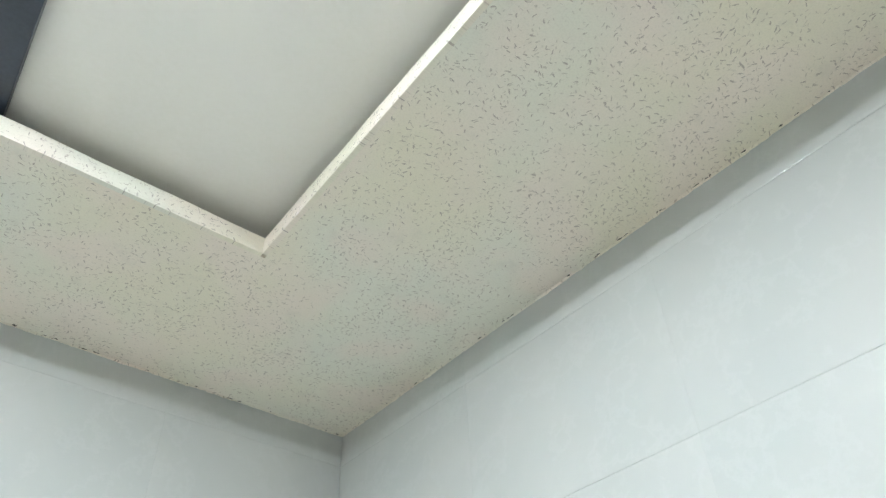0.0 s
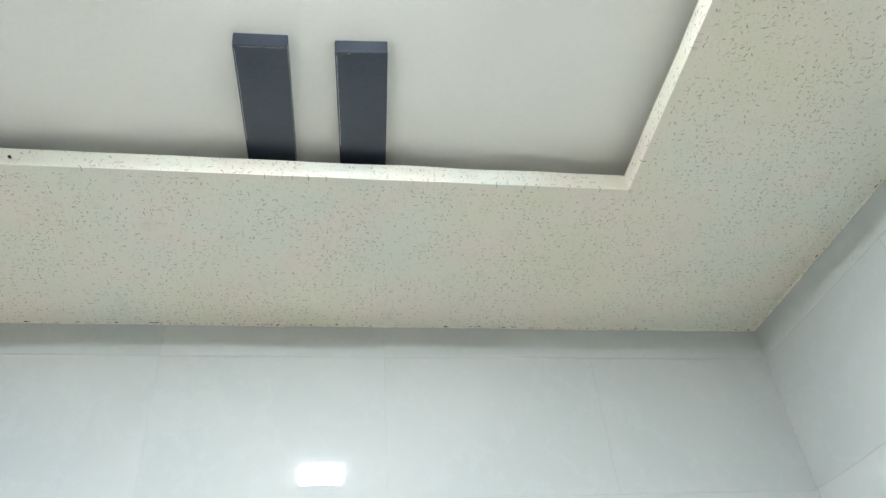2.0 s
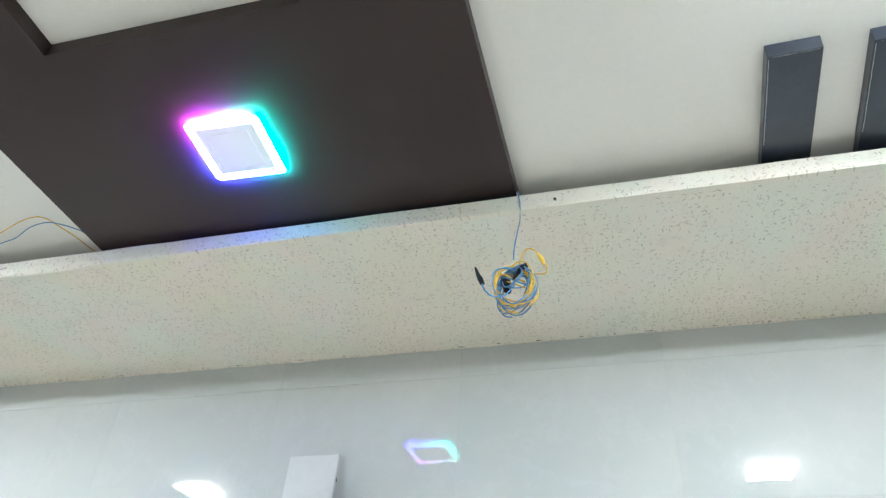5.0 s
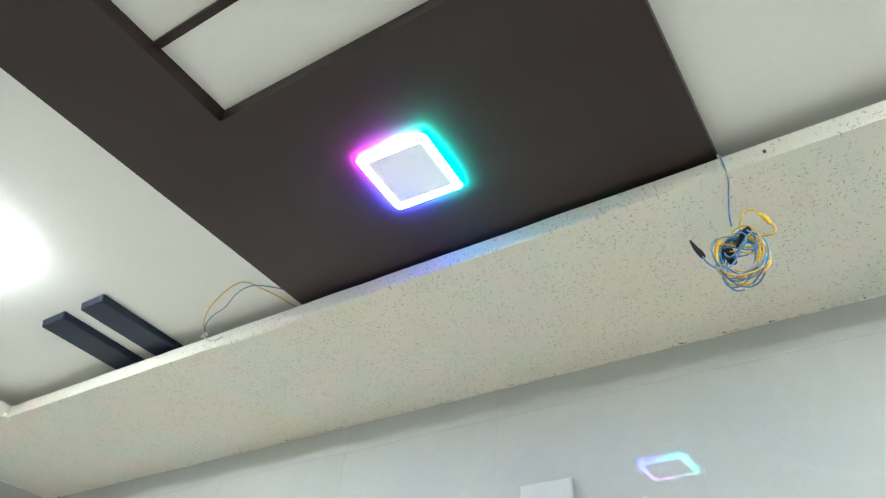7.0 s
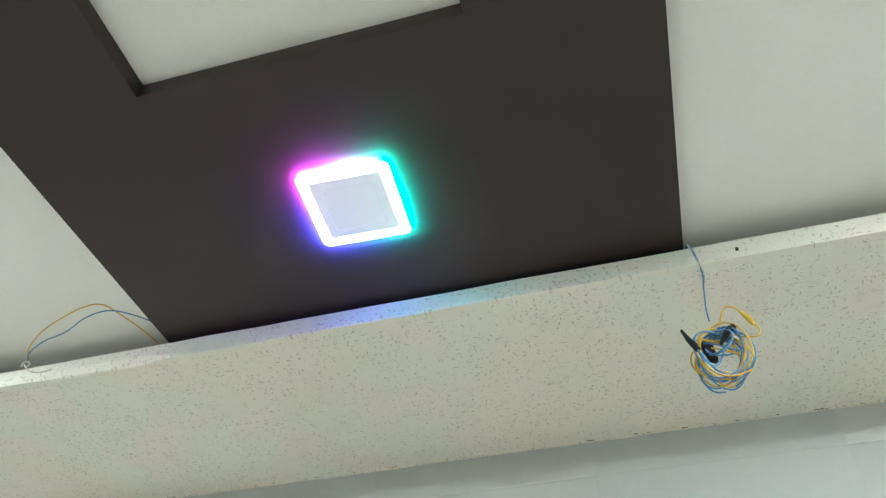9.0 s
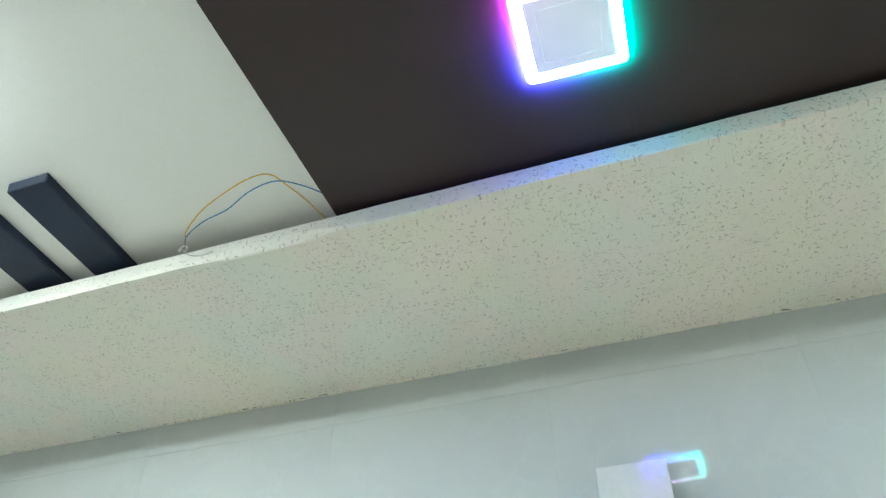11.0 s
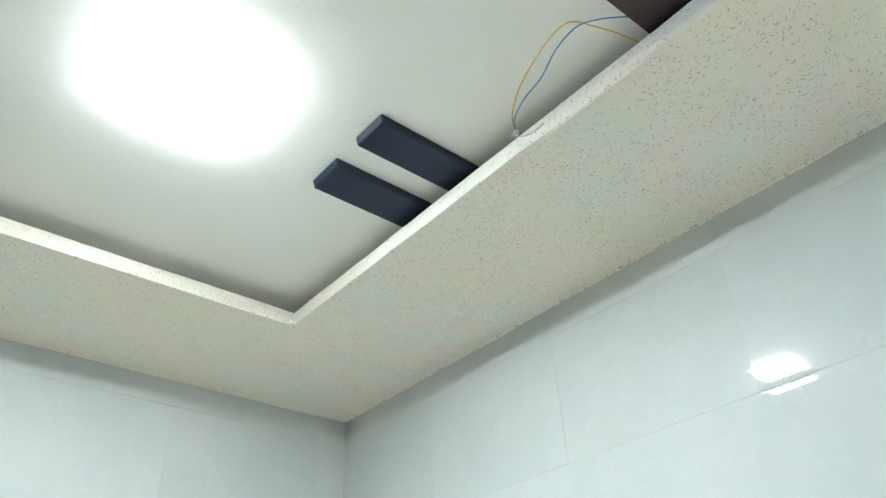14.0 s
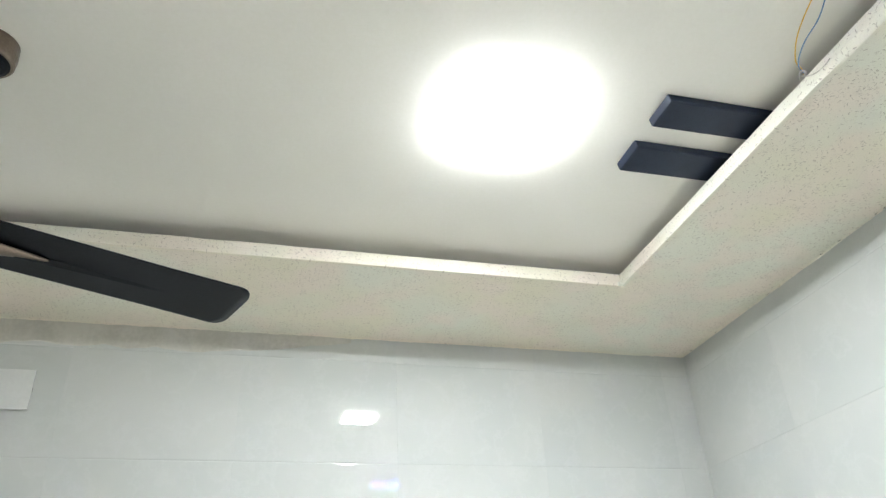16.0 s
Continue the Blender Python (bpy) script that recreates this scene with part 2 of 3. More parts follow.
def turned(profile, sides=40, bm=None, centre=(0, 0)):
    """A body of revolution about a vertical axis, from (radius, height) pairs."""
    bm = bm or bmesh.new()
    rings = []
    for r, z in profile:
        rings.append([bm.verts.new((centre[0] + max(r, 1e-4) * math.cos(a), centre[1] + max(r, 1e-4) * math.sin(a), z)) for a in (2 * math.pi * j / sides for j in range(sides))])
    for r0, r1 in zip(rings, rings[1:]):
        for j in range(sides):
            bm.faces.new((r0[j], r0[(j + 1) % sides], r1[(j + 1) % sides], r1[j]))
    bm.faces.new(rings[0][::-1])
    bm.faces.new(rings[-1])
    bmesh.ops.recalc_face_normals(bm, faces=bm.faces[:])
    return bm


def rounded_square(half, corner, steps=5):
    pts = []
    for cx, cy, a0 in ((1, 1, 0), (-1, 1, 90), (-1, -1, 180), (1, -1, 270)):
        for i in range(steps + 1):
            a = radians(a0 + 90 * i / steps)
            pts.append((cx * (half - corner) + corner * math.cos(a), cy * (half - corner) + corner * math.sin(a)))
    return pts


def layers(loops, cap_first=True, cap_last=True):
    """Bridges closed loops of equal length, given as lists of 3D points."""
    bm = bmesh.new()
    rings = [[bm.verts.new(p) for p in loop] for loop in loops]
    n = len(rings[0])
    for r0, r1 in zip(rings, rings[1:]):
        for j in range(n):
            bm.faces.new((r0[j], r0[(j + 1) % n], r1[(j + 1) % n], r1[j]))
    if cap_first:
        bm.faces.new(rings[0][::-1])
    if cap_last:
        bm.faces.new(rings[-1])
    bmesh.ops.recalc_face_normals(bm, faces=bm.faces[:])
    return bm


def thing(name, at, label, category, group=""):
    e = new(name)
    e.empty_display_size = 0.05
    e.location = at
    return tagged(e, label, category, group)


# ---- floor, ceiling ----
tagged(part("floor", box(X0 - 0.15, X1 + 0.15, Y0 - 0.15, Y1 + 0.15, -0.1, 0.0), M_FLOOR), "ivory tiled floor of the room", "floor", kind="structure")
tagged(part("ceiling", box(X0 - 0.15, X1 + 0.15, Y0 - 0.15, Y1 + 0.15, CEIL, CEIL + 0.12), M_CEIL), "cream painted recessed ceiling, smooth and matt", "ceiling", kind="structure")

border = tagged(new("ceiling_border"), "dropped ceiling border in cream speckled plaster with upturned lip", "ceiling border", kind="structure")


def soffit_board():
    """The flat ring under the border."""
    bm = bmesh.new()
    t = 0.014
    for a, b, c, d in ((X0, X1, LY1 + 0.012, Y1), (X0, X1, Y0, LY0 - 0.012), (X0, LX0 - 0.012, LY0 - 0.012, LY1 + 0.012), (LX1 + 0.012, X1, LY0 - 0.012, LY1 + 0.012)):
        box(a, b, c, d, SOFFIT, SOFFIT + t, bm=bm)
    for v in bm.verts:
        if abs(v.co.x - LX1 - 0.012) < 1e-4 and v.co.y < -2:
            v.co.x = LX1S + 0.012
    return bm


part("soffit", soffit_board(), M_SOFFIT, border)


def lip(a, b, inward):
    """An upturned lip from a to b, 12 mm thick, with a hand-made, slightly wavering edge."""
    a, b, inward = Vector(a), Vector(b), Vector(inward)
    n = int((b - a).length / 0.025)
    loops = []
    for i in range(n + 1):
        p = a.lerp(b, i / n)
        w = lambda s: 0.0016 * noise.noise(Vector((p.x * 7 + s, p.y * 7, s))) + 0.0007 * noise.noise(Vector((p.x * 40, p.y * 40 + s, s)))
        edge = min(1.0, min(i, n - i) / 2)
        sag = max(0.0, min(1.0, (-1.75 - p.y) / 0.3)) * 0.0045 * max(0.0, noise.noise(p * 11 + Vector((2, 5, 1)))) if inward.x > 0 else 0.0
        f0, f1, top = w(1.0) * edge, w(5.0) * edge, w(9.0) * 0.7 * edge
        patch = max(0.0, min(1.0, (p.x - 1.56) / 0.12, (1.98 - p.x) / 0.1)) if inward.y < 0 and p.y > -1 else 0.0
        prof = [(-0.007 * patch + f0, SOFFIT - 0.0005 + 0.003 * patch - sag), (0.0015 + f0, SOFFIT + 0.006 + 0.014 * patch), (0.001 + f1, LIP - 0.003 + top), (-0.002 + f1, LIP + top), (-0.012, LIP + top), (-0.012, SOFFIT - 0.0005 - sag * 0.8)]
        loops.append([Vector((p.x, p.y, 0)) + inward * d + Vector((0, 0, z)) for d, z in prof])
    return layers(loops)


for a, b, inw, m in (((LX0, LY1, 0), (LX1, LY1, 0), (0, -1, 0), M_LIP_X), ((LX0, LY0, 0), (LX1S, LY0, 0), (0, 1, 0), M_LIP_X),
                           ((LX0, LY0, 0), (LX0, LY1, 0), (1, 0, 0), M_LIP_Y), ((LX1S, LY0, 0), (LX1, LY1, 0), (-1, 0, 0), M_LIP_Y)):
    part("lip", lip(a, b, inw), m, border)


def filler(a, b, out):
    """A ragged bead of plaster where the border meets the wall."""
    a, b, out = Vector(a), Vector(b), Vector(out)
    n = int((b - a).length / 0.008)
    loops = []
    for i in range(n + 1):
        p = a.lerp(b, i / n)
        h = 0.002 + 0.0045 * abs(noise.noise(p * 45)) + 0.003 * max(0, noise.noise(p * 9 + Vector((3, 3, 3))))
        r = 0.004 + 0.002 * noise.noise(p * 20)
        loops.append([p + Vector((0, 0, 0.001)), p + out * r + Vector((0, 0, 0.001)), p + out * (r * 0.5) - Vector((0, 0, h * 0.8)), p - Vector((0, 0, h))])
    return layers(loops)


for a, b, o in (((X0, Y1, SOFFIT), (X1, Y1, SOFFIT), (0, -1, 0)), ((X0, Y0, SOFFIT), (X0, Y1, SOFFIT), (1, 0, 0)), ((X1, Y0, SOFFIT), (X1, Y1, SOFFIT), (-1, 0, 0)), ((X0, Y0, SOFFIT), (X1, Y0, SOFFIT), (0, 1, 0))):
    part("joint_filler", filler(a, b, o), M_SOFFIT, border)



def joint_gaps(a, b, out, seed):
    """Short dark gaps where the plaster bead has broken away from the wall."""
    a, b, out = Vector(a), Vector(b), Vector(out)
    rnd = random.Random(seed)
    along = (b - a).normalized()
    bm, u = bmesh.new(), 0.0
    while u < (b - a).length - 0.06:
        u += rnd.expovariate(1 / 0.075)
        p = a + along * u + out * rnd.uniform(0.0035, 0.0065) - Vector((0, 0, 0.0008))
        ln, w = rnd.uniform(0.003, 0.016), rnd.uniform(0.0007, 0.0017)
        rod([p, p + along * ln * 0.4 + out * rnd.uniform(-0.001, 0.002), p + along * ln], [w * 0.5, w, w * 0.4], 5, bm)
    return bm


for i, (a, b, o) in enumerate((((X0, Y1, SOFFIT), (X1, Y1, SOFFIT), (0, -1, 0)), ((X1, Y0, SOFFIT), (X1, Y1, SOFFIT), (-1, 0, 0)))):
    part("joint_gap", joint_gaps(a, b, o, 5 + i), M_DARK, border, "broken dark gaps in the plaster joint")

for x, y in ((LX0 + 0.006, LY1 - 0.006),):
    lump = box(x - 0.009, x + 0.009, y - 0.009, y + 0.009, SOFFIT - 0.0015, SOFFIT + 0.014, 0.004, 3)
    for v in lump.verts:
        v.co += 0.0022 * noise.noise_vector(v.co * 90)
    part("plaster_lump", lump, M_LIP_X, border)
# unseen back of the cove above the border, added to bounce lamp light
for a, b, c, d in ((LX0 - 0.13, LX1 + 0.13, LY1 + 0.11, LY1 + 0.13), (LX0 - 0.13, LX1 + 0.13, LY0 - 0.13, LY0 - 0.11), (LX0 - 0.13, LX0 - 0.11, LY0 - 0.11, LY1 + 0.11), (LX1 + 0.11, LX1 + 0.13, LY0 - 0.11, LY1 + 0.11)):
    part("cove_bounce", box(a, b, c, d, SOFFIT + 0.014, CEIL), M_CEIL, border)

# ---- walls behind the tiles ----
WALLS = {}
for name, b in (("wall_north", (X0 - 0.15, X1 + 0.15, Y1 + 0.004, Y1 + 0.16)), ("wall_south", (X0 - 0.15, X1 + 0.15, Y0 - 0.16, Y0 - 0.0012)),
                ("wall_west", (X0 - 0.16, X0 - 0.0012, Y0 - 0.0008, Y1 + 0.0008)), ("wall_east", (X1 + 0.0012, X1 + 0.16, Y0 - 0.0008, Y1 + 0.0008))):
    WALLS[name] = tagged(part(name, box(*b, 0.0, CEIL), M_GROUT), "wall clad in large glossy white ceramic tiles", "wall", kind="structure")

# ---- dark strips on the recessed ceiling ----
def ceiling_strip(x0, x1, y_end, crease, deep, turn=0.0):
    s = thing("ceiling_strip", ((x0 + x1) / 2, -0.72, CEIL), "navy laminated wooden strip still in clear film on the ceiling" if crease else "navy laminated wooden strip fixed to the recessed ceiling", "ceiling strip", "strips on the ceiling")
    cx = (x0 + x1) / 2
    s.rotation_euler = (0, 0, radians(turn))
    bm = box(x0 - cx, x1 - cx, y_end + 0.72, 0.225, -deep, 0.0, 0.002 if crease else 0.0045, 3)
    for v in bm.verts:
        if v.co.y < y_end + 0.75 and v.co.z > -0.01:
            v.co.y -= 0.004
        v.co += 0.0006 * noise.noise_vector(v.co * 30 + Vector((x0, 0, 0)))
    part("board", bm, M_WRAPPED if crease else M_NAVY, s)
    if crease:
        rnd = random.Random(int(x0 * 1000))
        bm = bmesh.new()
        y = y_end + 0.72 + 0.004
        for lo, hi in (((0.1, 0.55), (0.6, 0.93)) if crease > 1 else ((0.12, 0.30),)):
            pts = [(x0 - cx + (x1 - x0) * (lo + (hi - lo) * i / 5), y + rnd.uniform(-0.0006, 0.0012), -deep - 0.0002) for i in range(6)]
            rod(pts, 0.00035, 5, bm)
        part("film_crease", bm, M_FILM, s, "shiny crease of clear protective film")
        fold = bmesh.new()
        pts = [(x0 - cx + 0.0035 + rnd.uniform(-0.0005, 0.0006), y + 0.004 + 0.24 * i / 14, -deep - 0.0004) for i in range(15)]
        rod(pts, 0.0007, 5, fold)
        part("film_fold", fold, M_FILM, s, "folded edge of clear film along the strip")
    return s


ceiling_strip(3.701, 3.806, -0.884, 2, 0.032, -1.8)
ceiling_strip(3.901, 4.005, -0.884, 1, 0.032, -3.4)
ceiling_strip(1.272, 1.379, -0.870, 0, 0.026)
ceiling_strip(1.070, 1.185, -0.868, 0, 0.026)

# ---- brown panel with an opening ----
panel = thing("ceiling_panel", ((PX0 + PX1) / 2, -2.5, PZ), "dark brown laminated ceiling panel with a rectangular opening", "ceiling panel")
PC = Vector(((PX0 + PX1) / 2, -2.5, PZ))


def local_box(x0, x1, y0, y1, z0, z1, bevel=0.0):
    return box(x0 - PC.x, x1 - PC.x, y0 - PC.y, y1 - PC.y, z0 - PC.z, z1 - PC.z, bevel)


OX0, OX1, OY1, OY0 = 2.232, 2.824, -1.207, -3.823
sheet = bmesh.new()
for a, b, c, d in ((PX0, PX1, OY1, -0.50), (PX0, PX1, -4.53, OY0), (PX0, OX0, OY0, OY1), (OX1, PX1, OY0, OY1)):
    box(a - PC.x, b - PC.x, c - PC.y, d - PC.y, 0.0, CEIL - PZ, bm=sheet)
for v in sheet.verts:
    if abs(v.co.x - PX0 + PC.x) < 1e-5:
        v.co.x += 0.013 * (v.co.y + PC.y + 0.55)
part("board", sheet, M_BROWN, panel)
for x0, x1 in ((PX0 - 0.0012, PX0), (PX1, PX1 + 0.0012)):
    band = local_box(x0, x1, -4.53, -0.50, PZ + 0.0008, CEIL)
    if x1 == PX0:
        for v in band.verts:
            v.co.x += 0.013 * (v.co.y + PC.y + 0.55)
    part("edge_band", band, M_EDGE, panel)
part("batten", local_box(OX0, OX1, -1.414, -1.396, CEIL - 0.012, CEIL, 0.001), M_EDGE, panel)
part("batten", local_box(OX0, OX1, -3.634, -3.616, CEIL - 0.012, CEIL, 0.001), M_EDGE, panel)

# ---- lights ----
def square_loop(half, corner, z):
    return [(x, y, z) for x, y in rounded_square(half, corner)]


def panel_light(x, y):
    l = thing("ceiling_light", (x, y, CEIL), "square white surface panel light, lit, on the recessed ceiling", "ceiling light", "white panel lights")
    part("base", layers([square_loop(0.058, 0.008, 0.0), square_loop(0.058, 0.008, -0.0112)]), M_WHITE, l)
    # added emitter facing the ceiling: its bright patch stands in for lens bloom
    part("bloom_bevel", layers([square_loop(0.060, 0.010, -0.0107), square_loop(0.0895, 0.016, -0.0137)], cap_last=False), M_BLOOM, l, "added glowing bevel behind the rim, in place of lens bloom")
    part("diffuser_side", layers([square_loop(0.0895, 0.016, -0.0137), square_loop(0.0895, 0.010, -0.023)], cap_first=False, cap_last=False), M_SIDE, l, "glowing white rim")
    part("diffuser", layers([square_loop(0.0895, 0.010, -0.023), square_loop(0.088, 0.009, -0.025)], cap_first=False), M_LAMP, l, "glowing white diffuser")
    return l


panel_light(1.205, -1.265)
panel_light(3.873, -1.315)

ring = thing("ring_light", (2.520, -0.880, PZ), "square panel light with a glowing multicoloured rim, centre dim", "ceiling light")
ring.rotation_euler = (0, 0, radians(2.2))
part("base", layers([square_loop(0.062, 0.01, 0.0), square_loop(0.062, 0.01, -0.0072)]), M_WHITE, ring)
# added emitter facing the panel: its coloured halo stands in for lens glare
part("halo_bevel", layers([square_loop(0.066, 0.010, -0.0068), square_loop(0.0925, 0.014, -0.0082)], cap_last=False), M_HALO, ring, "added coloured emitter behind the rim, in place of lens glare")
part("rim_side", layers([square_loop(0.0925, 0.014, -0.0082), square_loop(0.0932, 0.014, -0.0086), square_loop(0.0935, 0.014, -0.0092)], cap_first=False, cap_last=False), M_RIM, ring, "glowing side, pink, blue, cyan and green")
part("rim", layers([square_loop(0.0935, 0.014, -0.0092), square_loop(0.0915, 0.0135, -0.0105), square_loop(0.089, 0.013, -0.0108), square_loop(0.072, 0.003, -0.0108), square_loop(0.072, 0.003, -0.0085)], cap_first=False, cap_last=False), M_RING, ring, "glowing white rim face")
part("centre", layers([square_loop(0.0718, 0.003, -0.0080), square_loop(0.0718, 0.003, -0.0106), square_loop(0.0545, 0.006, -0.0106), square_loop(0.054, 0.006, -0.0094), square_loop(0.0520, 0.006, -0.0094), square_loop(0.0510, 0.006, -0.0106)]), M_CORE, ring, "dim lavender centre diffuser")

# ---- switch-box covers on the walls ----
M_COVER = plain("glossy_white_cover", (0.68, 0.69, 0.68), (0.73, 0.74, 0.73), 0.13, 6.0, 80.0, bump=0.01)


def cover_box(at, turn, w, h, d, label, tilt=0.0):
    c = thing("cover_plate", at, label, "cover plate", "cover plates on the walls")
    c.rotation_euler = (radians(tilt), 0, radians(turn))
    part("cover", box(-w / 2, w / 2, -d, -d * 0.3, -h / 2, h / 2, 0.0025), M_COVER, c)
    part("back_box", box(-w / 2 + 0.004, w / 2 - 0.004, -d * 0.3, 0.0, -h / 2 + 0.004, h / 2 - 0.004, 0.001), M_WHITE, c)
    part("slot", box(w / 2 - 0.002, w / 2 + 0.0006, -d * 0.75, -d * 0.55, -0.006, 0.006), M_DARK, c, "small dark slot in the side")
    return c


cover_box((2.434, LEAN * (2.185 - SOFFIT), 2.185), 0, 0.156, 0.152, 0.022, "square white plastic cover plate on the tiled wall", -1.1)
cover_box((X0, -2.678, 2.329), 90, 0.152, 0.142, 0.02, "square white plastic cover plate on the west wall")

# ---- wires ----
def wire_coil():
    c = thing("wire_coil", (3.144, -0.606, 2.65), "tangled coil of blue and yellow wire hanging from the ceiling border", "wire")
    o = Vector((3.144, -0.606, 2.65))
    L = lambda pts: [Vector(p) - o for p in pts]
    part("lead_wire", rod(L([(3.140, -0.56, 2.658), (3.142, -0.59, 2.655), (3.145, -0.611, 2.645), (3.150, -0.618, 2.60), (3.151, -0.62, 2.555), (3.145, -0.62, 2.52), (3.137, -0.62, 2.47), (3.135, -0.62, 2.436)]), 0.0017, 7, smooth_steps=6), M_BLUE, c, smooth=True)
    part("lead_wire", rod(L([(3.136, -0.56, 2.658), (3.139, -0.59, 2.656), (3.1425, -0.614, 2.643), (3.147, -0.621, 2.60), (3.1535, -0.623, 2.555), (3.1495, -0.623, 2.528)]), 0.0015, 7, smooth_steps=6), M_PALE, c, "plaster-stained pale wire", smooth=True)
    rnd = random.Random(11)
    for k in range(22):
        rx, rz = rnd.uniform(0.034, 0.045), rnd.uniform(0.043, 0.055)
        cx, cz, cy = 3.137 + rnd.uniform(-0.005, 0.005), 2.358 + rnd.uniform(-0.008, 0.008), -0.622 + rnd.uniform(-0.014, 0.012)
        tilt, ph, tw = rnd.uniform(-0.5, 0.5), rnd.uniform(0, 6.28), rnd.uniform(-0.15, 0.45)
        if k in (3, 8, 14):
            rx, rz, cz = rx * 0.62, rz * 0.6, cz + 0.016
        if k > 18:
            rx, rz, cz, cx = 0.046, 0.056, 2.352, 3.141
        pts = []
        turns = rnd.uniform(0.7, 1.1)
        for i in range(20):
            a = ph + 2 * math.pi * turns * i / 19
            wav = 1 + 0.07 * math.sin(3 * a + k)
            px, pz = rx * wav * math.cos(a), rz * wav * math.sin(a)
            pts.append((cx + px * math.cos(tw) + pz * math.sin(tw) * 0.6, cy + 0.014 * math.sin(a + tilt * 5) + tilt * 0.03 * math.cos(a), cz - px * math.sin(tw) + pz * math.cos(tw)))
        part("loop", rod(L(pts), 0.00165, 6, smooth_steps=3), M_YELLOW if k in (1, 4, 6, 9, 11, 13, 16, 18, 20) else M_BLUE, c, smooth=True)
    for dx, dz, m in ((-0.006, 0.018, M_YELLOW), (0.004, 0.008, M_BLUE), (0.010, -0.004, M_YELLOW)):
        part("cross_wire", rod(L([(3.108 + dx, -0.628, 2.375 + dz), (3.128 + dx, -0.636, 2.362 + dz), (3.146 + dx, -0.634, 2.352 + dz), (3.166 + dx * 0.5, -0.628, 2.348 + dz)]), 0.0016, 6, smooth_steps=4), m, c, smooth=True)
    part("insulation_scrap", rod(L([(3.112, -0.618, 2.392), (3.118, -0.622, 2.375), (3.122, -0.620, 2.352), (3.126, -0.62, 2.345)]), [0.005, 0.011, 0.009, 0.004], 8), M_TAPE, c, "black tape inside the coil")
    part("loose_end", rod(L([(3.140, -0.635, 2.355), (3.122, -0.655, 2.315), (3.104, -0.695, 2.288), (3.092, -0.715, 2.292), (3.086, -0.717, 2.310)]), 0.0018, 6, smooth_steps=5), M_BLUE, c, smooth=True)
    part("taped_tip", rod(L([(3.088, -0.717, 2.305), (3.083, -0.717, 2.318), (3.078, -0.716, 2.329), (3.071, -0.715, 2.351)]), [0.005, 0.0058, 0.0045, 0.0022], 8), M_TAPE, c, "black insulating tape")
    part("taped_tip", rod(L([(3.138, -0.640, 2.366), (3.152, -0.643, 2.385), (3.158, -0.643, 2.392), (3.168, -0.643, 2.398)]), [0.003, 0.0055, 0.0065, 0.006], 8), M_TAPE, c, "black insulating tape")
    part("yellow_loop", rod(L([(3.146, -0.62, 2.41), (3.156, -0.63, 2.436), (3.168, -0.632, 2.452), (3.184, -0.632, 2.446), (3.197, -0.63, 2.425), (3.210, -0.628, 2.398), (3.205, -0.627, 2.382), (3.178, -0.624, 2.388)]), 0.0017, 6, smooth_steps=6), M_YELLOW, c, smooth=True)
    part("taped_joint", rod(L([(3.190, -0.631, 2.437), (3.196, -0.631, 2.427), (3.201, -0.630, 2.417), (3.204, -0.629, 2.405)]), [0.0028, 0.005, 0.0055, 0.003], 8), M_YTAPE, c, "yellow insulating tape")


wire_coil()


def ceiling_wires():
    o = Vector((1.56, -0.62, 2.65))
    c = thing("loose_wire", tuple(o), "yellow and blue wires looping over the ceiling border", "wire")
    L = lambda pts: [Vector(p) - o for p in pts]
    part("yellow_wire", rod(L([(1.552, -0.598, 2.655), (1.565, -0.613, 2.662), (1.585, -0.644, 2.669), (1.657, -0.690, 2.673), (1.757, -0.727, 2.674), (1.820, -0.739, 2.675), (1.852, -0.728, 2.675), (1.871, -0.686, 2.674), (1.890, -0.640, 2.671), (1.905, -0.588, 2.667), (1.925, -0.55, 2.66)]), 0.0016, 7, smooth_steps=6), M_YELLOW, c, smooth=True)
    part("blue_wire", rod(L([(1.556, -0.598, 2.655), (1.576, -0.630, 2.666), (1.636, -0.657, 2.671), (1.707, -0.672, 2.673), (1.779, -0.703, 2.674), (1.845, -0.715, 2.672), (1.884, -0.695, 2.674), (1.925, -0.655, 2.674), (1.95, -0.62, 2.670)]), 0.0016, 7, smooth_steps=6), M_BLUE, c, smooth=True)
    part("knot", rod(L([(1.545, -0.607, 2.648), (1.553, -0.612, 2.654), (1.560, -0.610, 2.659), (1.566, -0.606, 2.653), (1.556, -0.603, 2.648), (1.548, -0.604, 2.656)]), 0.0026, 7, smooth_steps=4), M_PALE, c, "knot smeared with plaster", smooth=True)
    part("tie_wire", rod(L([(1.556, -0.606, 2.648), (1.568, -0.604, 2.638), (1.590, -0.604, 2.626), (1.622, -0.604, 2.622), (1.640, -0.603, 2.627)]), 0.0017, 6, smooth_steps=5), M_PALE, c, "plastered-over wire", smooth=True)


ceiling_wires()

# ---- ceiling fan ----
FX, FY, FZ = 1.212, -2.518, 2.20
fan = thing("ceiling_fan", (FX, FY, FZ), "black three-bladed ceiling fan with bronze trim, at rest", "ceiling fan")
part("canopy", turned([(0.046, 0.444), (0.053, 0.444), (0.0565, 0.449), (0.058, 0.47), (0.056, CEIL - FZ)], 36), M_BRONZE, fan, "bronze canopy rim", smooth=False)
part("canopy_cap", turned([(0.013, 0.4405), (0.040, 0.441), (0.048, 0.4435), (0.048, 0.446)], 32), M_BLADE, fan, "black canopy cap", smooth=False)
marks = bmesh.new()
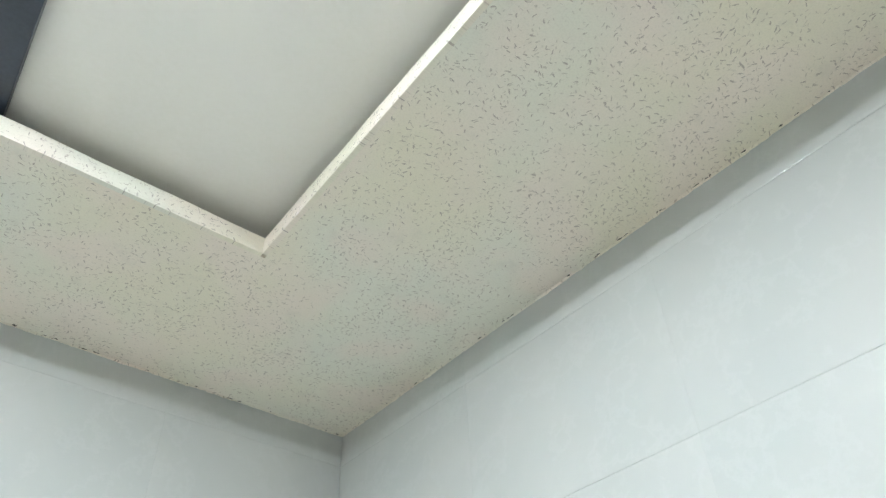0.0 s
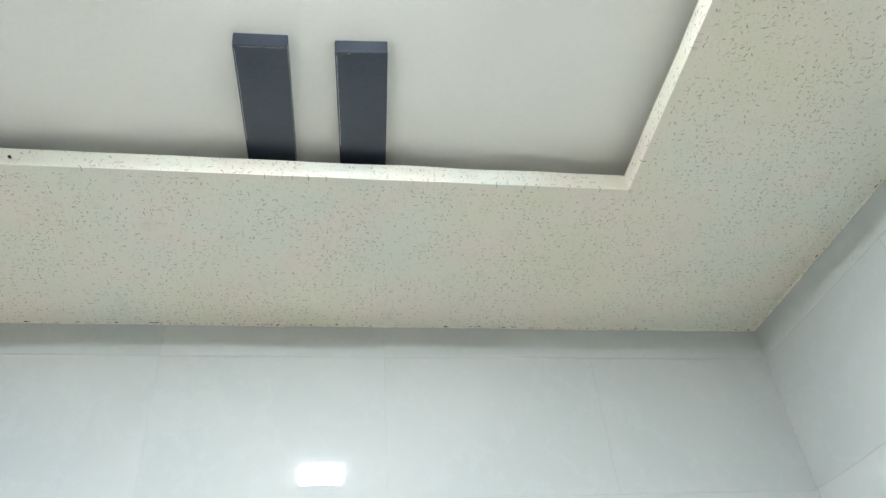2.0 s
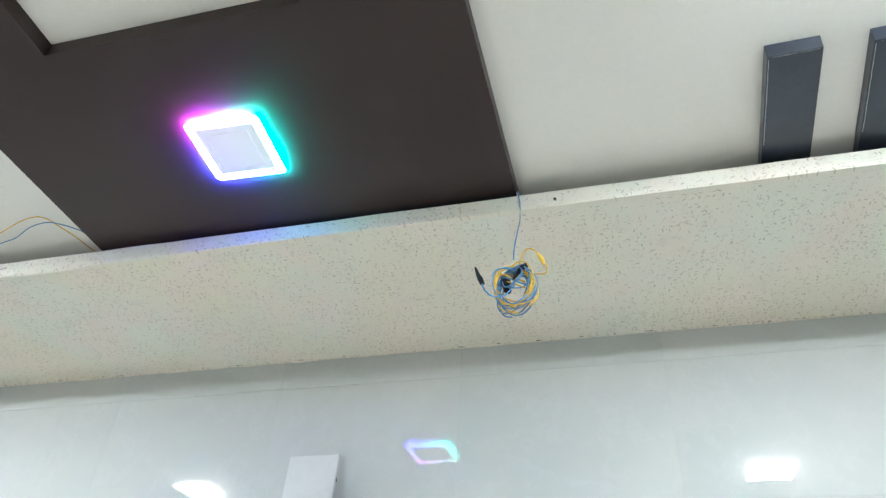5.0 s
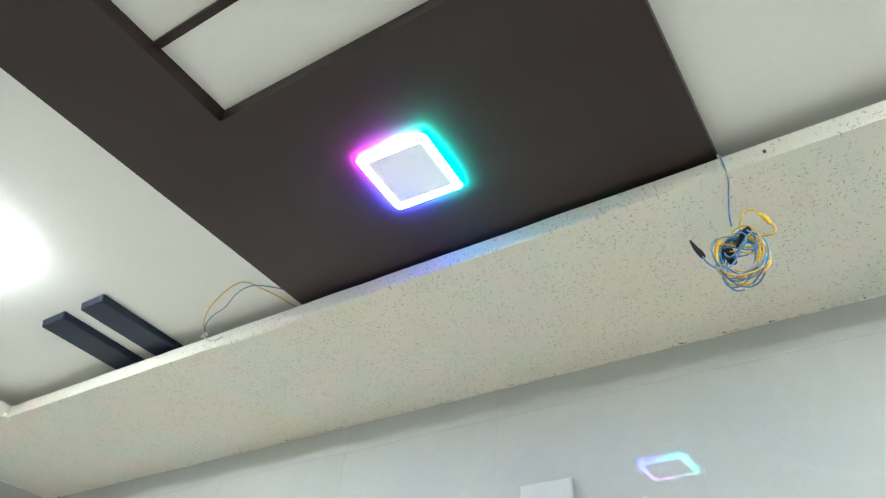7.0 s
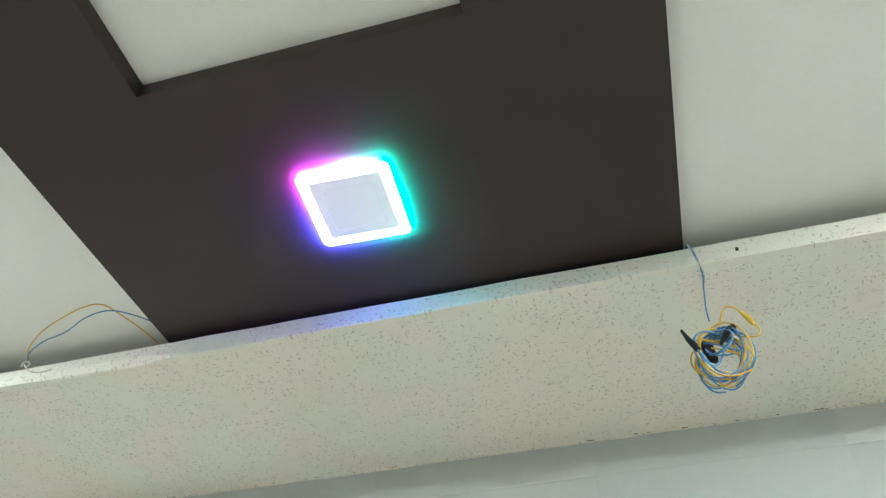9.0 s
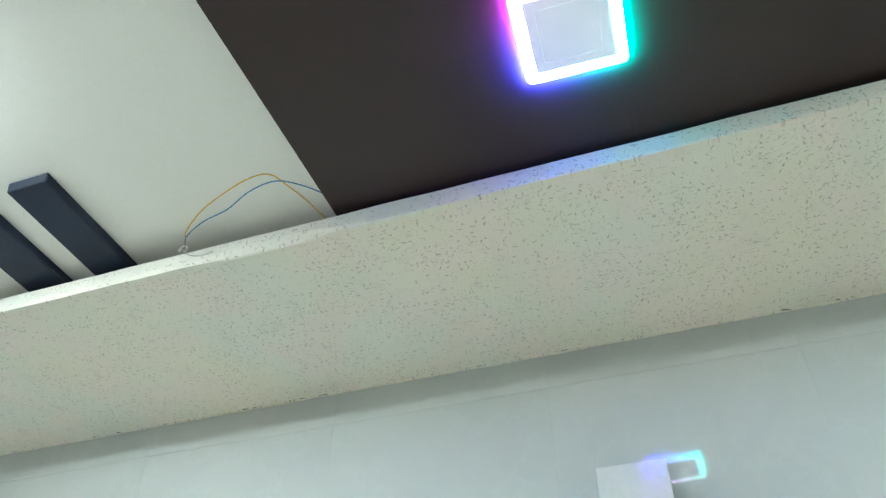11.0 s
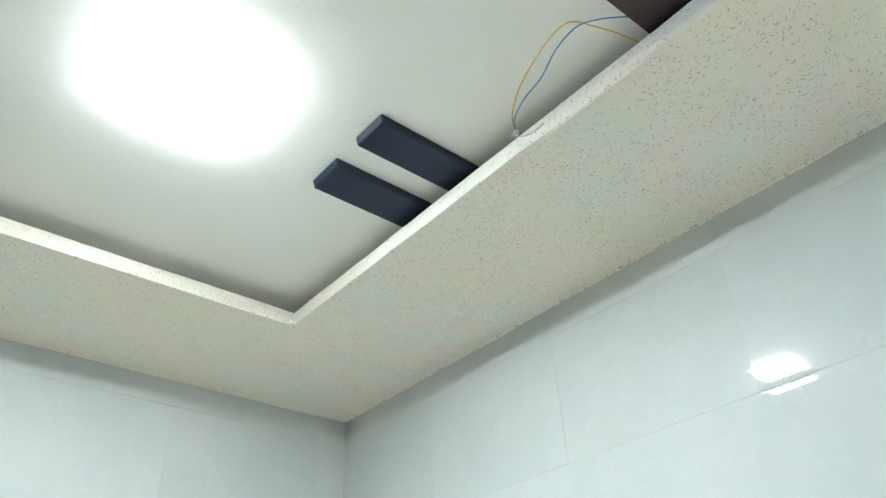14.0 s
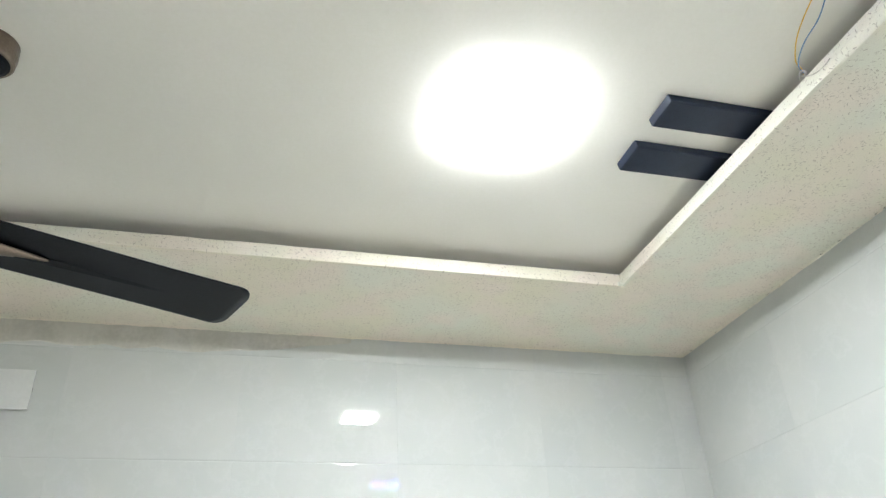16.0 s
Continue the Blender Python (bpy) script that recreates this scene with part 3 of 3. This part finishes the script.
for i in range(7):
    a = radians(40 - 9 * i)
    for q in (0.0, 0.35):
        v = [(math.cos(a + d) * rr, math.sin(a + d) * rr) for d, rr in ((-0.05, 0.033 + q * 0.015), (0.05, 0.033 + q * 0.015), (0.05, 0.0345 + q * 0.015), (-0.05, 0.0345 + q * 0.015))]
        marks.faces.new([marks.verts.new((x, y, 0.4402)) for x, y in v])
bmesh.ops.solidify(marks, geom=marks.faces[:], thickness=0.0006)
part("printed_mark", marks, M_WHITE, fan, "row of small pale marks")
part("downrod", turned([(0.012, 0.06), (0.012, 0.425)], 16), M_BLADE, fan, smooth=True)
part("motor", turned([(0.03, -0.035), (0.065, -0.03), (0.078, -0.012), (0.080, 0.02), (0.07, 0.045), (0.04, 0.06), (0.018, 0.075)], 40), M_BLADE, fan, smooth=True)
part("trim_ring", turned([(0.0795, -0.004), (0.0815, 0.0), (0.0815, 0.008), (0.0795, 0.012)], 40), M_BRONZE, fan, "bronze trim ring", smooth=True)


def blade_mesh():
    """A long blade with rounded tip, raised along a fold that fades outwards, pitched a little."""
    bm = bmesh.new()
    n, m = 26, 40
    r0 = 0.10
    grid = []
    for i in range(n + 1):
        s = i / n
        row = []
        for j in range(m + 1):
            q = j / m
            half = 0.082 + 0.013 * s
            end = 0.656 - 0.010 * q
            if q < 0.26:
                end -= 0.036 * (1 - math.sqrt(max(0.0, 1 - ((0.26 - q) / 0.26) ** 2)))
            if q > 0.78:
                end -= 0.030 * (1 - math.sqrt(max(0.0, 1 - ((q - 0.78) / 0.22) ** 2)))
            start = r0 + 0.012 * abs(q - 0.5)
            x = start + (end - start) * s
            y = (q - 0.5) * 2 * half * (0.82 if q > 0.5 else 1.0)
            fade = max(0.0, 1 - s * 1.5)
            z = -0.12 * y + 0.011 * fade * (-max(0.0, 1 - (q - 0.5) * 1.4) if q > 0.5 else 0.3) - 0.004 * s
            row.append((x, y, z))
        grid.append(row)
    top = [[bm.verts.new((x, y, z + 0.0012)) for x, y, z in row] for row in grid]
    bot = [[bm.verts.new((x, y, z - 0.0012)) for x, y, z in row] for row in grid]
    for i in range(n):
        for j in range(m):
            bm.faces.new((top[i][j], top[i + 1][j], top[i + 1][j + 1], top[i][j + 1]))
            bm.faces.new((bot[i][j + 1], bot[i + 1][j + 1], bot[i + 1][j], bot[i][j]))
    rim = [(i, 0) for i in range(n)] + [(n, j) for j in range(m)] + [(i, m) for i in range(n, 0, -1)] + [(0, j) for j in range(m, 0, -1)]
    for a, b in zip(rim, rim[1:] + rim[:1]):
        bm.faces.new((top[a[0]][a[1]], bot[a[0]][a[1]], bot[b[0]][b[1]], top[b[0]][b[1]]))
    bmesh.ops.recalc_face_normals(bm, faces=bm.faces[:])
    return bm


def bracket_mesh():
    bm = bmesh.new()
    loops = []
    for i in range(11):
        s = i / 10
        x = 0.075 + 0.15 * s
        half = 0.034 * (1 - s) ** 0.8 + 0.002
        z = -0.004 - 0.006 * (1 - s)
        loops.append([(x, -half, z), (x, -half * 0.4, z - 0.008 * (1 - s) - 0.001), (x, half * 0.4, z - 0.008 * (1 - s) - 0.001), (x, half, z), (x, half, z + 0.003), (x, -half, z + 0.003)])
    return layers(loops)


for ang in (114.5, 234.5, 354.5):
    b = part("blade", blade_mesh(), M_BLADE, fan, smooth=True)
    b.rotation_euler = (0, 0, radians(ang))
    part("bracket", bracket_mesh(), M_BRONZE, b, "bronze blade bracket", smooth=True)

# ---- marks on the north wall ----
hole = tagged(part("drill_hole", turned([(0.0005, -0.001), (0.0022, -0.001), (0.0027, 0.0005), (0.0027, 0.003)], 14), M_DARK), "small dark drill hole in a wall tile", "hole")
hole.matrix_basis = pose(2.150, LEAN * (2.022 - SOFFIT) - 0.0012, 2.022, 90, 0, 0)
for x0, x1, z in ((2.137, 2.224, 1.990), (2.040, 2.056, 2.050)):
    tagged(part("pencil_mark", box(x0, x1, LEAN * (z - SOFFIT) - 0.0012, LEAN * (z - SOFFIT), z, z + 0.0006), M_DARK), "thin dark pencil line on a wall tile", "pencil mark", "marks on the north wall")

# ---- wall tiles, 0.594 by 0.4 m with fine joints ----
TW, TH, TD, GAP = 0.594, 0.400, 0.010, 0.0001


def tile_mesh(w, h, cache={}):
    key = (round(w, 4), round(h, 4))
    if key not in cache:
        bm = bmesh.new()
        hw, hh = w / 2, h / 2
        ends = ((0.0, 0.0009), (0.0003, 0.00072), (0.0018, 0.00040), (0.0036, 0.00015), (0.0054, 0.00003), (0.0070, 0.0))
        sides = ((0.0, 0.0002), (0.0003, 0.0), (0.0007, 0.0))
        zs = [(-hh + d, y) for d, y in ends] + [(hh - d, y) for d, y in ends[::-1]]
        xs = [(-hw + d, y) for d, y in sides] + [(hw - d, y) for d, y in sides[::-1]]
        grid = [[bm.verts.new((x, yx + yz, z)) for x, yx in xs] for z, yz in zs]
        for r0, r1 in zip(grid, grid[1:]):
            for i in range(len(xs) - 1):
                bm.faces.new((r0[i], r0[i + 1], r1[i + 1], r1[i])).smooth = True
        rim = grid[0] + [r[-1] for r in grid[1:-1]] + grid[-1][::-1] + [r[0] for r in grid[-2:0:-1]]
        back = [bm.verts.new((v.co.x, TD, v.co.z)) for v in rim]
        for i in range(len(rim)):
            j = (i + 1) % len(rim)
            bm.faces.new((rim[j], rim[i], back[i], back[j]))
        bmesh.ops.recalc_face_normals(bm, faces=bm.faces[:])
        bm.normal_update()
        if bm.faces[len(bm.faces) // 4].normal.y > 0:
            bmesh.ops.reverse_faces(bm, faces=bm.faces[:])
        me = bpy.data.meshes.new("tile")
        bm.to_mesh(me)
        bm.free()
        me.materials.append(M_TILE)
        cache[key] = me
    return cache[key]


def lay_tiles(wall, length, first, place):
    """Tiles over a wall of that length; first: how far along it the first whole joint stands. place(u, z): the pose of a tile's middle."""
    rnd = random.Random(len(wall) * 7 + ord(wall[5]))
    cuts = [0.0] + [first + TW * i for i in range(20) if 0.02 < first + TW * i < length - 0.02] + [length]
    rows = [0.0] + [0.1 + TH * i for i in range(7)] + [SOFFIT - 0.0004]
    for z0, z1 in zip(rows, rows[1:]):
        for u0, u1 in zip(cuts, cuts[1:]):
            w, h = u1 - u0 - GAP, z1 - z0 - GAP
            if h < 0.01 or w < 0.01:
                continue
            ob = new("tile", tile_mesh(w, h))
            ob.parent = WALLS[wall]
            ob.matrix_basis = place((u0 + u1) / 2, (z0 + z1) / 2) @ pose(0, 0, 0, rnd.gauss(0, 0.05), 0, rnd.gauss(0, 0.05))


lay_tiles("wall_north", X1 - X0, (1.671 - X0) % TW, lambda u, z: pose(X0 + u, Y1 + LEAN * (z - SOFFIT), z, -0.40))
lay_tiles("wall_south", X1 - X0, 0.3, lambda u, z: pose(X1 - u, Y0, z, 0, 0, 180))
lay_tiles("wall_west", Y1 - Y0, (-1.318 - Y0) % TW, lambda u, z: pose(X0, Y0 + u, z, 0, 0, 90))
lay_tiles("wall_east", Y1 - Y0, (1.17) % TW, lambda u, z: pose(X1, Y1 - u, z, 0, 0, -90))

dot = tagged(part("nail_head", turned([(0.001, -0.001), (0.0028, -0.0008), (0.0032, 0.0005), (0.0032, 0.004)], 12), M_DARK), "small dark nail head in the ceiling border", "nail")
dot.matrix_basis = pose(3.232, LY1 - 0.003, 2.6165, 90, 0, 0)


def plaster_smear():
    """Thin dried plaster under the border, trowelled in scallops along its lower edge."""
    loops = []
    for i in range(141):
        y = -2.95 + 1.45 * i / 140
        arc = abs(math.sin(y * 13.0 + 1.2 * noise.noise(Vector((0, y * 2.1, 0)))))
        end = min(1.0, i / 12, (140 - i) / 45)
        low = 2.575 - end * (0.058 + 0.013 * arc + 0.004 * noise.noise(Vector((4, y * 22, 0))))
        loops.append([(X0 - 0.0004, y, 2.598), (X0 + 0.0009, y, 2.598), (X0 + 0.0007, y, low + 0.004), (X0 - 0.0004, y, low)])
    return layers(loops)


part("plaster_smear", plaster_smear(), plain("thin_dried_plaster", (0.50, 0.49, 0.44), (0.60, 0.585, 0.535), 0.7, 9.0, 70.0, bump=0.2), WALLS["wall_west"])
